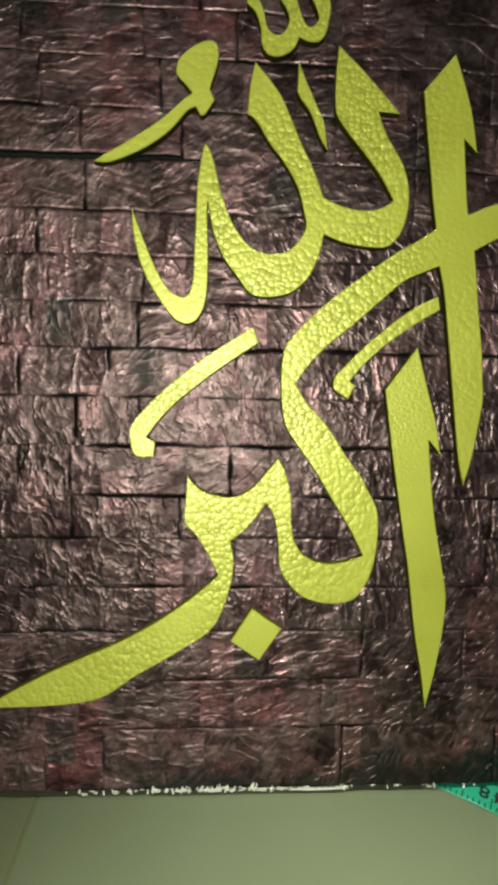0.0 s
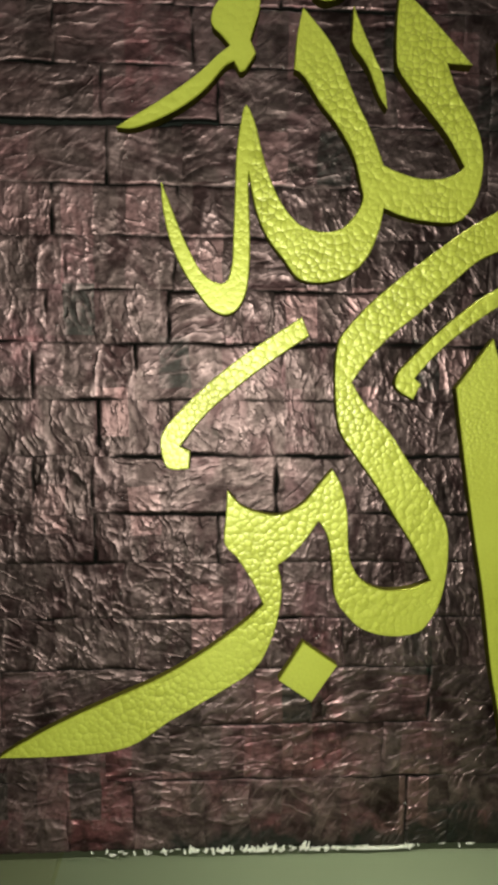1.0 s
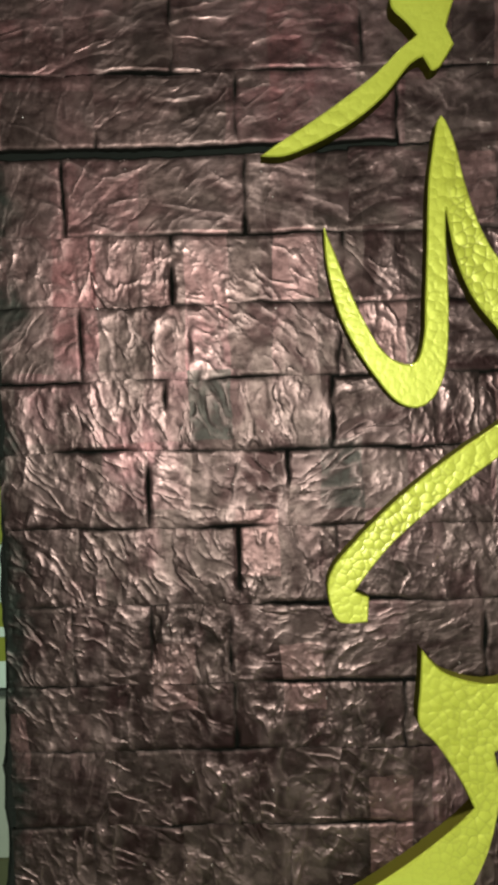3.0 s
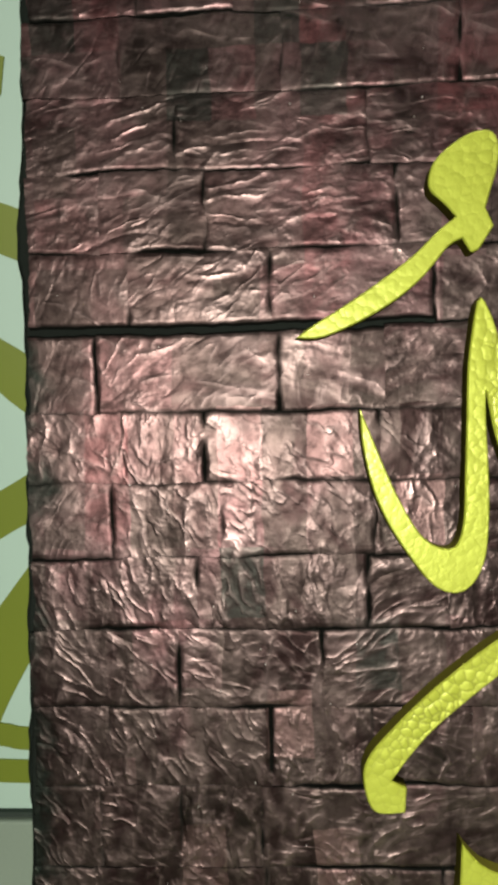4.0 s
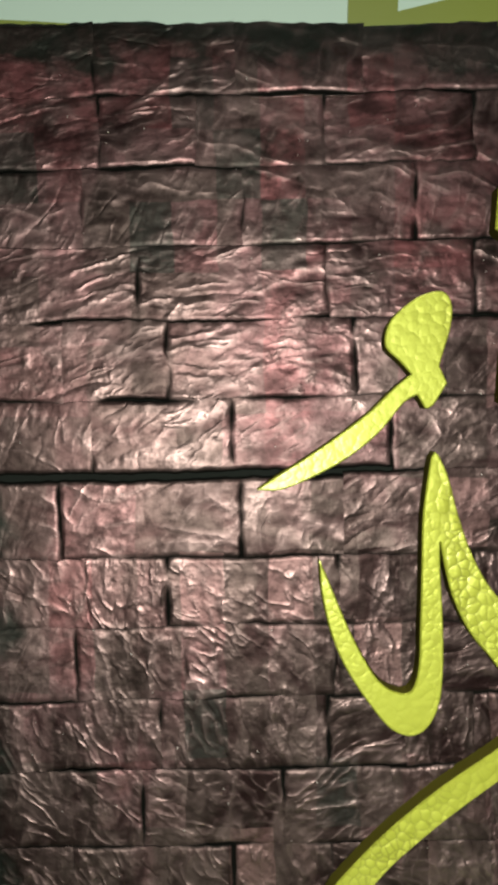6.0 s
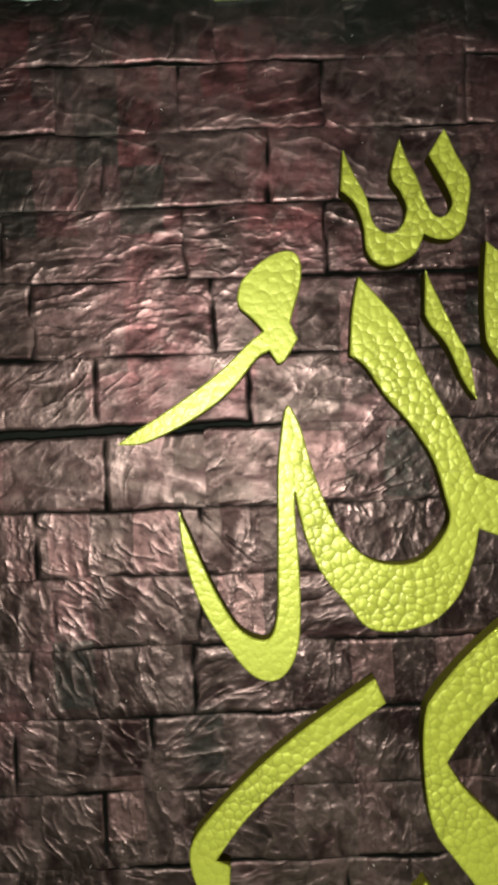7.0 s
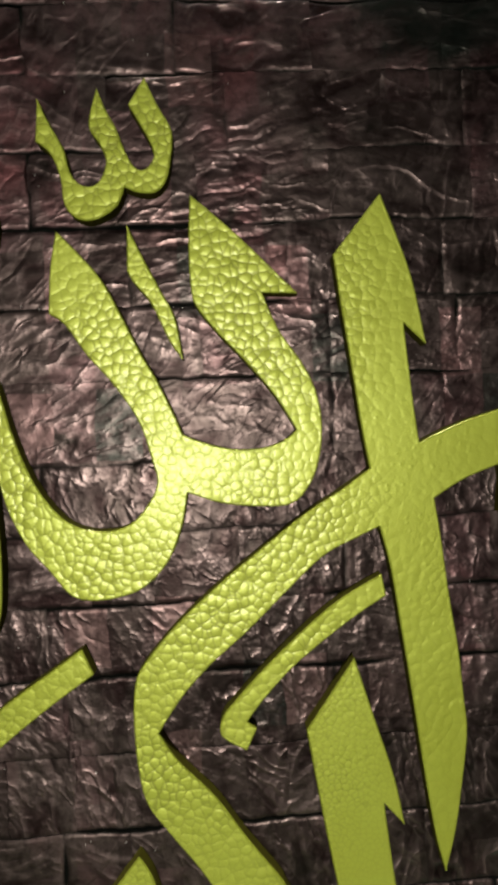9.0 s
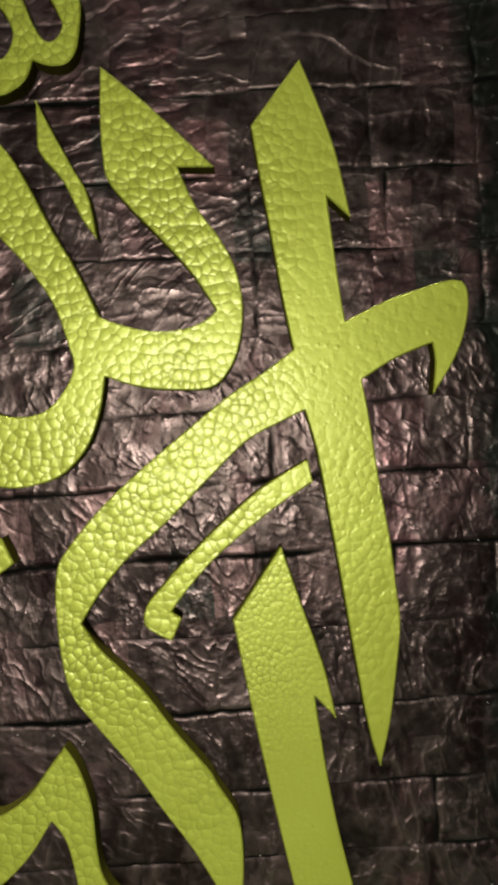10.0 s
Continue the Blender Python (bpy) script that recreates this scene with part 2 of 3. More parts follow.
def foam_glitter(name, cell, depth, pimples=0.0):
    """Yellow-green foil-faced foam with a pebbled, glossy face."""
    m = Mat(name)
    co = m.position((1, 1, 1), 0.0012, 420)
    near = m.voronoi(co, cell, "F1", 0.9)
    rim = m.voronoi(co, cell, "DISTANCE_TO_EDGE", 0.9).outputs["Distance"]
    # each bubble is a low cushion with a face that leans its own way
    lean, away, dot = (m.node("ShaderNodeVectorMath", operation=k) for k in ("SUBTRACT", "SUBTRACT", "DOT_PRODUCT"))
    m.link(near.outputs["Color"], lean.inputs[0])
    lean.inputs[1].default_value = (0.5, 0.5, 0.5)
    m.link(co, away.inputs[0])
    m.link(near.outputs["Position"], away.inputs[1])
    m.link(lean.outputs[0], dot.inputs[0])
    m.link(away.outputs[0], dot.inputs[1])
    soft = m.voronoi(co, cell, "SMOOTH_F1", 0.9, 0.22).outputs["Distance"]
    edge = m.math("MULTIPLY", rim, 4.0, True)
    edge = m.math("MULTIPLY", edge, m.math("SUBTRACT", 2.0, edge))
    dome = m.math("SUBTRACT", m.math("MULTIPLY", edge, 0.17), m.math("MULTIPLY", m.math("POWER", soft, 2.0), 1.25))
    dome = m.math("ADD", dome, m.math("MULTIPLY", m.math("MULTIPLY", dot.outputs["Value"], edge), 140.0))
    strength, _ = m.noise(m.position(), 22, 2, 0.5)
    dome = m.math("MULTIPLY", dome, m.ramp(strength, (0.35, (0.35, 0.35, 0.35)), (0.6, (1, 1, 1))))
    sep = m.node("ShaderNodeSeparateXYZ")
    m.link(m.node("ShaderNodeTexCoord").outputs["Object"], sep.inputs[0])
    flat = m.math("MULTIPLY", m.math("SUBTRACT", sep.outputs[0], 0.045), 45.0, True)
    dome = m.math("MULTIPLY", dome, m.math("SUBTRACT", 1.0, m.math("MULTIPLY", flat, 0.62)))
    smoother = m.math("MULTIPLY", m.math("MULTIPLY", m.math("SUBTRACT", -0.036, sep.outputs[0]), 200.0, True), m.math("MULTIPLY", m.math("SUBTRACT", sep.outputs[2], 0.022), 200.0, True))
    dome = m.math("MULTIPLY", dome, m.math("SUBTRACT", 1.0, m.math("MULTIPLY", smoother, 0.55)))
    lower = m.math("MULTIPLY", m.math("SUBTRACT", -0.012, sep.outputs[2]), 40.0, True)
    dome = m.math("MULTIPLY", dome, m.math("SUBTRACT", 1.0, m.math("MULTIPLY", lower, 0.25)))
    fine, _ = m.noise(co, 800, 2, 0.5)
    # scattered pimples where the foam is smoother
    seed = m.voronoi(m.position(), 430, "F1", 1.0)
    kept = m.ramp(seed.outputs["Color"], (0.50, (0, 0, 0)), (0.56, (1, 1, 1)))
    pimple = m.math("MULTIPLY", m.math("MULTIPLY", m.math("SUBTRACT", 0.30, seed.outputs["Distance"]), 5.0, True), kept)
    dome = m.math("ADD", dome, m.math("MULTIPLY", pimple, m.math("ADD", pimples, m.math("MULTIPLY", flat, 0.08))))
    normal = m.bump(m.math("ADD", dome, m.math("MULTIPLY", fine, 0.30)), 0.44, depth)
    tone, _ = m.noise(m.position(), 30, 3, 0.5)
    base = m.ramp(tone, (0.3, (0.455, 0.515, 0.045)), (0.7, (0.51, 0.585, 0.062)))
    # shade between the bubbles, put into the colour as thin dark outlines
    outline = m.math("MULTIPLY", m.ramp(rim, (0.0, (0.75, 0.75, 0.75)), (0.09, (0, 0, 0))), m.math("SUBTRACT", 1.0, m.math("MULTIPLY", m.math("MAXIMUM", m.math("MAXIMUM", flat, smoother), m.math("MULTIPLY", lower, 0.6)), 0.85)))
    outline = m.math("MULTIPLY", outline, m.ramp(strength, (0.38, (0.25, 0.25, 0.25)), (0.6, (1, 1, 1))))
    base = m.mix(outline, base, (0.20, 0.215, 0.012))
    m.bsdf.inputs["Coat Weight"].default_value, m.bsdf.inputs["Coat Roughness"].default_value = 0.6, 0.28
    m.link(normal, m.bsdf.inputs["Coat Normal"])
    return m.done(base, 0.46, 0.40, normal, 0.5)


def painted(name, colour, rough=0.5, grain=300.0, depth=0.0002, vary=0.12, spec=0.4):
    m = Mat(name)
    n, _ = m.noise(m.position(), grain, 4, 0.6)
    w, _ = m.noise(m.position(), 9.0, 3, 0.5)
    lo, hi = (tuple(c * k for c in colour) for k in (1 - vary, 1 + vary))
    base = m.ramp(w, (0.3, lo), (0.7, hi))
    return m.done(base, m.math("ADD", rough - 0.06, m.math("MULTIPLY", n, 0.12)), None, m.bump(n, 0.3, depth), spec)


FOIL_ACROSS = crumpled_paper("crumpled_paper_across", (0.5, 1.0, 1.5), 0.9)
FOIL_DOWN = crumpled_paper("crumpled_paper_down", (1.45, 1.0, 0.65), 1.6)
JOINT_PAINT = painted("green_black_joint_paint", (0.008, 0.012, 0.009), 0.75, 900, 0.0006, 0.4, 0.15)
FOAM_COARSE = foam_glitter("pebbled_yellow_green_foam", 400, 0.0005, 0.10)
FOAM_FINE = foam_glitter("fine_yellow_green_foam", 640, 0.00024, 0.32)
# cut foam sides, darker olive than the face, with their shade coloured in
FOAM_SHADED_SIDE = painted("shaded_cut_foam_edge", (0.115, 0.105, 0.013), 0.85, 1500, 0.0003, 0.2, 0.1)
MINT = painted("mint_wall_paint", (0.44, 0.61, 0.51), 0.45, 500, 0.0001, 0.04)
OLIVE = painted("olive_green_print", (0.17, 0.22, 0.025), 0.45, 500, 0.0001, 0.08)
SKIRTING = painted("grey_green_skirting_glaze", (0.27, 0.34, 0.27), 0.3, 420, 0.0006, 0.1, 0.5)
GAP = painted("dark_gap", (0.03, 0.045, 0.035), 0.7)
GROUT = painted("dull_grout", (0.17, 0.20, 0.09), 0.9)
FLOOR = painted("olive_grey_floor_tile", (0.175, 0.215, 0.118), 0.55, 350, 0.0001, 0.05)
FLOOR_WARM = painted("yellowish_floor_tile", (0.165, 0.192, 0.095), 0.55, 350, 0.0001, 0.05)
ROOM = painted("pale_room_paint", (0.10, 0.10, 0.09), 0.7, 120, 0.0005, 0.05)
TAPE = painted("green_tape_vinyl", (0.03, 0.46, 0.26), 0.35, 900, 0.00005, 0.06)
INK = painted("black_ink", (0.01, 0.02, 0.015), 0.5)
FLECK = painted("bright_fleck_and_glint", (0.75, 0.72, 0.66), 0.3, 900, 0.0001, 0.1, 0.8)
PULP = painted("torn_white_paper", (0.72, 0.75, 0.62), 0.8, 1500, 0.0003, 0.1)


# ---- building helpers ----
from mathutils.geometry import tessellate_polygon


def mesh_object(name, bm, material, parent=None, label="", smooth=False):
    bmesh.ops.recalc_face_normals(bm, faces=bm.faces)
    data = bpy.data.meshes.new(name)
    bm.to_mesh(data)
    bm.free()
    data.materials.append(material)
    if smooth:
        data.shade_smooth()
    ob = new(name, data)
    if parent is not None:
        ob.parent = parent
    if label:
        ob["label"] = label
    return ob


def part(name, bm, material, parent, label="", smooth=False):
    return mesh_object(name, bm, material, parent, label, smooth)


def box(bm, x0, x1, y0, y1, z0, z1, bevel=0.0):
    made = bmesh.ops.create_cube(bm, size=1.0, matrix=Matrix.Translation(((x0 + x1) / 2, (y0 + y1) / 2, (z0 + z1) / 2)) @ Matrix.Diagonal((x1 - x0, y1 - y0, z1 - z0, 1)))
    if bevel:
        bmesh.ops.bevel(bm, geom=list({e for v in made["verts"] for e in v.link_edges}), offset=bevel, segments=2, profile=0.5, affect="EDGES")
    return bm


def prism(bm, outline, y0, y1):
    """A flat shape, given as (x, z) corners, between two depths."""
    front = [bm.verts.new((x, y0, z)) for x, z in outline]
    back = [bm.verts.new((x, y1, z)) for x, z in outline]
    bm.faces.new(front), bm.faces.new(back[::-1])
    for k in range(len(front)):
        bm.faces.new((front[k], back[k], back[k - 1], front[k - 1]))
    return bm


# ---- room ----
WALL_Y = 0.060
X0, X1, Y0, TOP = -1.9, 1.9, -2.9, 2.6
wall = tagged(mesh_object("wall_back", box(bmesh.new(), X0, X1, WALL_Y, WALL_Y + 0.12, 0, TOP), MINT), "pale mint painted wall with olive green printed motifs", "wall", kind="structure")
tagged(mesh_object("wall_left", box(bmesh.new(), X0 - 0.12, X0, Y0, WALL_Y + 0.12, 0, TOP), ROOM), "plain pale painted room wall", "wall", kind="structure")
tagged(mesh_object("wall_right", box(bmesh.new(), X1, X1 + 0.12, Y0, WALL_Y + 0.12, 0, TOP), ROOM), "plain pale painted room wall", "wall", kind="structure")
tagged(mesh_object("wall_front", box(bmesh.new(), X0 - 0.12, X1 + 0.12, Y0 - 0.12, Y0, 0, TOP), ROOM), "plain pale painted room wall", "wall", kind="structure")
tagged(mesh_object("ceiling", box(bmesh.new(), X0 - 0.12, X1 + 0.12, Y0 - 0.12, WALL_Y + 0.12, TOP, TOP + 0.1), ROOM), "plain pale ceiling", "ceiling", kind="structure")

floor = tagged(mesh_object("floor", box(bmesh.new(), X0 - 0.12, X1 + 0.12, Y0 - 0.12, WALL_Y + 0.12, -0.1, -0.0004), GROUT), "olive grey tiled floor with thin dark joints", "floor", kind="structure")
TILE, JOINT = 0.600, 0.0016
for i in range(-3, 4):
    for j in range(-5, 1):
        x, y = -0.1145 + i * TILE, WALL_Y + j * TILE
        if x > X1 or x + TILE < X0 or y < Y0 - TILE:
            continue
        tile = part("tile", box(bmesh.new(), max(x + JOINT / 2, X0), min(x + TILE - JOINT / 2, X1), max(y + JOINT / 2, Y0), min(y + TILE, WALL_Y) - JOINT / 2, -0.0004, 0.0, 0.0002), FLOOR_WARM if i % 2 else FLOOR, floor)

skirting = tagged(mesh_object("baseboard", box(bmesh.new(), X0, X1, WALL_Y - 0.004, WALL_Y - 0.0004, 0, 0.0835, 0.001), SKIRTING), "grey green glazed skirting strip along the wall", "baseboard", kind="structure")
tagged(mesh_object("trim", box(bmesh.new(), X0, X1, WALL_Y - 0.002, WALL_Y - 0.0004, 0.0838, 0.0862), GAP), "thin dark joint above the skirting", "trim", kind="structure")


def band(points, half):
    """A printed band along a smooth line of (x, z) in mm, half as wide as given at each point."""
    left, right = [], []
    n = 10
    dense = []
    for k in range(len(points) - 1):
        p0, p1, p2, p3 = points[max(k - 1, 0)], points[k], points[k + 1], points[min(k + 2, len(points) - 1)]
        for s in range(n):
            u = s / n
            dense.append(tuple(0.5 * (2 * b + (c - a) * u + (2 * a - 5 * b + 4 * c - d) * u * u + (3 * b - a - 3 * c + d) * u ** 3) for a, b, c, d in zip(p0, p1, p2, p3)))
    dense.append(points[-1])
    for k, (x, z) in enumerate(dense):
        ax, az = dense[max(k - 1, 0)]
        bx, bz = dense[min(k + 1, len(dense) - 1)]
        d = math.hypot(bx - ax, bz - az) or 1
        nx, nz = -(bz - az) / d, (bx - ax) / d
        left.append(((x + nx * half) / 1000, (z + nz * half) / 1000))
        right.append(((x - nx * half) / 1000, (z - nz * half) / 1000))
    bm = bmesh.new()
    y0, y1 = WALL_Y - 0.0005, WALL_Y + 0.0005
    f = [[bm.verts.new((x, y, z)) for x, z in side] for side in (left, right) for y in (y0, y1)]
    lf, lb, rf, rb = f
    for k in range(len(lf) - 1):
        for a, b in ((lf, rf), (rf, rb), (rb, lb), (lb, lf)):
            bm.faces.new((a[k], a[k + 1], b[k + 1], b[k]))
    bm.faces.new((lf[0], rf[0], rb[0], lb[0])), bm.faces.new((lf[-1], lb[-1], rb[-1], rf[-1]))
    return bm


# printed leaf ribs beside the panel
for line, half in (
    (((-176, 358), (-190, 360), (-230, 352), (-290, 330)), 5.4),
    (((-160, 306), (-175, 311), (-190, 315.5), (-240, 322), (-300, 318)), 7.8),
    (((-158, 240), (-170, 254), (-180, 263), (-188, 269.5), (-215, 284), (-270, 300)), 8.4),
    (((-160, 236), (-175, 226.5), (-192, 217), (-215, 206), (-270, 190)), 7.6),
    (((-165, 205), (-180, 186), (-196, 166), (-204, 154), (-215, 134), (-224, 112)), 10.8),
    (((-150, 119), (-195, 120.3), (-206, 122.2), (-240, 126), (-300, 128)), 5.4),
    (((-150, 104), (-195, 104.6), (-206, 104.9), (-240, 106), (-300, 106)), 5.6),
    (((-290, 398), (-230, 402), (-180, 401.5), (-155, 400.5), (-120, 398)), 6.6),
):
    part("wall_print", band(line, half), OLIVE, wall)
for outline in (
    [(-59.4, 330), (120, 330), (120, 403), (-44.9, 403), (-44.9, 470), (-59.4, 470)],
    [(-44.9, 403.2), (120, 403.2), (120, 440), (-44.9, 407.4)],
):
    part("wall_print", prism(bmesh.new(), [(x / 1000, z / 1000) for x, z in outline], WALL_Y - 0.0005, WALL_Y + 0.0005), OLIVE, wall)

# ---- measuring tape on the floor ----
tape = tagged(new("measuring_tape"), "green vinyl tailor's measuring tape lying under the panel's edge", "tape measure")
tape.matrix_world = pose(0.0693, -0.0269, 0.0, 0, 0, -34.9)
bm = bmesh.new()
box(bm, -0.035, 0.24, -0.0017, 0.0185, 0.0003, 0.0009, 0.0002)
part("strip", bm, TAPE, tape)
bm = bmesh.new()
for k in range(-12, 90):
    x = k * 0.0025
    deep = 0.0068 if k % 10 == 1 else 0.0042 if k % 5 == 1 else 0.0027
    for y0, y1 in ((-0.0014, deep - 0.0015), (0.0185 - deep * 0.6, 0.0182)):
        box(bm, x - 0.00028, x + 0.00028, y0, y1, 0.00085, 0.00097)
part("scale_marks", bm, INK, tape, "black division marks")


def figures(text, x, y, size, turn, parent):
    curve = bpy.data.curves.new("numeral", "FONT")
    curve.body, curve.size, curve.extrude, curve.align_x, curve.align_y, curve.offset = text, size, 0.00004, "CENTER", "CENTER", 0.00015
    ob = new("numeral", curve)
    ob.data.materials.append(INK)
    ob.parent = parent
    ob.matrix_local = pose(x, y, 0.00098, 0, 0, turn)
    return ob


figures("4", 0.0300, 0.0074, 0.0096, 180, tape)
figures("8", 0.0237, 0.0074, 0.0096, 180, tape)

# ---- the panel ----
panel = tagged(new("calligraphy_panel"), "leaning panel of crumpled dark brown paper bricks with yellow-green foam calligraphy", "wall art")
panel.matrix_world = PANEL
MM = 0.001
CORNERS = {"tl": (-161.0, 218.0), "tr": (141.0, 211.0), "bl": (-166.8, -186.5), "br": (139.0, -186.0)}
FACE, BACK = 5.2, 18.0


def left_at(z):
    return -166.8 + 5.8 * (z + 186.5) / 404.5


def right_at(z):
    return 139.0 + 2.0 * (z + 186.0) / 397.0


def top_at(x):
    return 214.3 - 0.0232 * x


def backing():
    """The canvas body, its painted paper wrapped unevenly round the edges."""
    rng = random.Random(5)
    loop = []
    for a, b in (("bl", "br"), ("br", "tr"), ("tr", "tl"), ("tl", "bl")):
        (ax, az), (bx, bz) = CORNERS[a], CORNERS[b]
        n = int(math.hypot(bx - ax, bz - az) / 3)
        nx, nz = (bz - az), -(bx - ax)
        d = math.hypot(nx, nz)
        calm = 0.35 if a == "bl" else 1.0
        for k in range(n):
            u = k / n
            w = 1.5 * noise.noise(Vector((ax + (bx - ax) * u, az + (bz - az) * u, 3)) * 0.045) + 0.7 * noise.noise(Vector((ax + (bx - ax) * u, az + (bz - az) * u, 9)) * 0.19) + rng.uniform(-0.25, 0.25)
            w *= calm
            loop.append((ax + (bx - ax) * u + nx / d * w, az + (bz - az) * u + nz / d * w))
    bm = bmesh.new()
    rings = []
    for y, grow in ((FACE, -1.2), (FACE + 0.8, 0.0), (BACK - 0.6, 0.0), (BACK, -0.8)):
        ring = []
        for x, z in loop:
            cx, cz = x + 12, z - 15
            ring.append(bm.verts.new(((x + grow * (1 if cx > 0 else -1) * (abs(cx) > 140)) * MM, y * MM, (z + grow * (1 if cz > 0 else -1) * (abs(cz) > 195)) * MM)))
        rings.append(ring)
    for a, b in zip(rings, rings[1:]):
        for k in range(len(a)):
            bm.faces.new((a[k - 1], a[k], b[k], b[k - 1]))
    bm.faces.new(rings[0]), bm.faces.new(rings[-1][::-1])
    bmesh.ops.triangulate(bm, faces=[f for f in bm.faces if len(f.verts) > 4])
    return bm


part("backing_canvas", backing(), JOINT_PAINT, panel, "canvas painted green-black in the joints and along the edges")

# courses of paper bricks: the joint heights, and the upright joints that stand out in each course
COURSES = [218, 197, 178, 157, 137, 115.8, 95.3, 72.8, 54, 34, 14.2, -7, -28.5, -51, -70, -92, -112.5, -135.4, -158, -187]
# each upright joint with its depth, 0 to 1
UPRIGHTS = {0: ((-130, 0.35), (-58, 0.3)), 1: ((-129, 0.75), (-68.5, 0.5), (-28.3, 0.6), (12, 0.5)), 2: ((-134.5, 0.2), (-90.8, 0.4), (-44.5, 0.75), (25, 0.3), (91, 0.4)),
            3: ((-119.7, 0.5), (-68.4, 0.25), (-28.5, 0.5), (16, 0.4), (112, 0.6)), 4: ((-112, 0.5), (-61.5, 0.95), (112, 0.5)), 5: ((-133, 0.5), (-95.2, 0.5), (-52, 1.0), (51, 0.4), (87, 0.5)),
            6: ((-142.5, 0.6), (-93, 0.75), (51, 0.3), (112, 0.5)), 7: ((-113.5, 0.8), (-66.5, 0.6)), 8: ((-139, 0.6), (-68.4, 0.3)), 9: ((-116.2, 0.7), (-70.3, 0.85)),
            10: ((-121.5, 0.95), (-83, 0.7), (84, 0.4)), 11: ((-141.5, 0.4), (-97, 1.0)), 12: ((-144, 0.4), (-122, 0.4), (-100, 0.6), (-29, 1.0)), 13: ((-99, 1.0), (-51.5, 0.6), (91.6, 0.9)),
            16: ((33, 0.95), (80.7, 0.4)), 18: ((24.7, 0.5), (98, 0.5))}


def course_joints(row, rng):
    fixed = [x for x, _ in UPRIGHTS.get(row, ())]
    joints, x = [], -166.0
    while x < 118:
        ahead = [f for f in fixed if x + 14 < f < x + 52]
        x = ahead[0] if ahead else x + (rng.uniform(24, 44) if row < 8 else rng.uniform(17, 31))
        if not ahead:
            near = [f for f in fixed if 0 < f - x < 14]
            x = near[0] if near else x
        joints.append(x)
    return [j for j in joints if j < 122]


def brick_mesh(x0, x1, z0, z1, across, rng, lift, sides):
    """One paper brick: a crumpled sheet over a low pad. sides: how deep its left, right, lower and upper edge sink into the joint, 0 to 1."""
    step = 0.8
    nx, nz = max(4, int((x1 - x0) / step)), max(4, int((z1 - z0) / step))
    seed = rng.uniform(0, 90)
    sx, sz = (0.085, 0.21) if across else (0.17, 0.115)
    tilt_x, tilt_z = rng.uniform(-0.22, 0.22), rng.uniform(-0.2, 0.2)
    bm = bmesh.new()
    joint_shade = bm.verts.layers.float.new("joint")
    grid = []
    for j in range(nz + 1):
        line = []
        for i in range(nx + 1):
            u, v = i / nx, j / nz
            x, z = x0 + (x1 - x0) * u, z0 + (z1 - z0) * v
            x += 0.55 * noise.noise(Vector((x * 0.16, z * 0.16, 1))) if 0 < i < nx else 0.9 * noise.noise(Vector((x0 if i == 0 else x1, z * 0.11, 4))) + 0.35 * noise.noise(Vector((x0 if i == 0 else x1, z * 0.6, 4)))
            z += 0.9 * ((1 - v) * noise.noise(Vector((x * 0.06, z0 * 0.31, 2))) + v * noise.noise(Vector((x * 0.06, z1 * 0.31, 2))))
            z += 0.45 * noise.noise(Vector((x * 0.33, z0 if v < 0.5 else z1, 5))) * abs(2 * v - 1) ** 6
            away = (u * (x1 - x0), (1 - u) * (x1 - x0), v * (z1 - z0), (1 - v) * (z1 - z0))
            ragged = max(0.0, 0.62 + 1.7 * noise.noise(Vector((x * 0.055, z * 0.13, 8))))
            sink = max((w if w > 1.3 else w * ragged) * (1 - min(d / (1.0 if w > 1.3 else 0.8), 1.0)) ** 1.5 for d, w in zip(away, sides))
            p = Vector((x * sx, z * sz, seed))
            bend = Vector((noise.noise(p * 0.9 + Vector((7, 0, 0))), noise.noise(p * 0.9 + Vector((0, 9, 0))), 0)) * 0.8
            fold = 1 - min(1.0, abs(noise.noise((p + bend) * 1.25)) * 4.0)
            h = (1 - min(sink, 1.0)) * (0.85 + lift + tilt_x * (u - 0.5) + tilt_z * (v - 0.5) + 0.15 * fold ** 3 + 0.16 * noise.noise(p * 0.5))
            v_new = bm.verts.new((x * MM, (FACE - 0.1 - max(h, 0.0)) * MM, z * MM))
            v_new[joint_shade] = min(1.0, sink)
            line.append(v_new)
        grid.append(line)
    for j in range(nz):
        for i in range(nx):
            bm.faces.new((grid[j][i], grid[j][i + 1], grid[j + 1][i + 1], grid[j + 1][i]))
    skirt = grid[0] + [r[-1] for r in grid[1:]] + grid[-1][-2::-1] + [r[0] for r in grid[-2:0:-1]]
    skirt = [bm.verts.new(v.co) for v in skirt]
    low = [bm.verts.new((v.co.x, (FACE + 0.3) * MM, v.co.z)) for v in skirt]
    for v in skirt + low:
        v[joint_shade] = 1.0
    for k in range(len(skirt)):
        bm.faces.new((skirt[k - 1], skirt[k], low[k], low[k - 1]))
    return bm


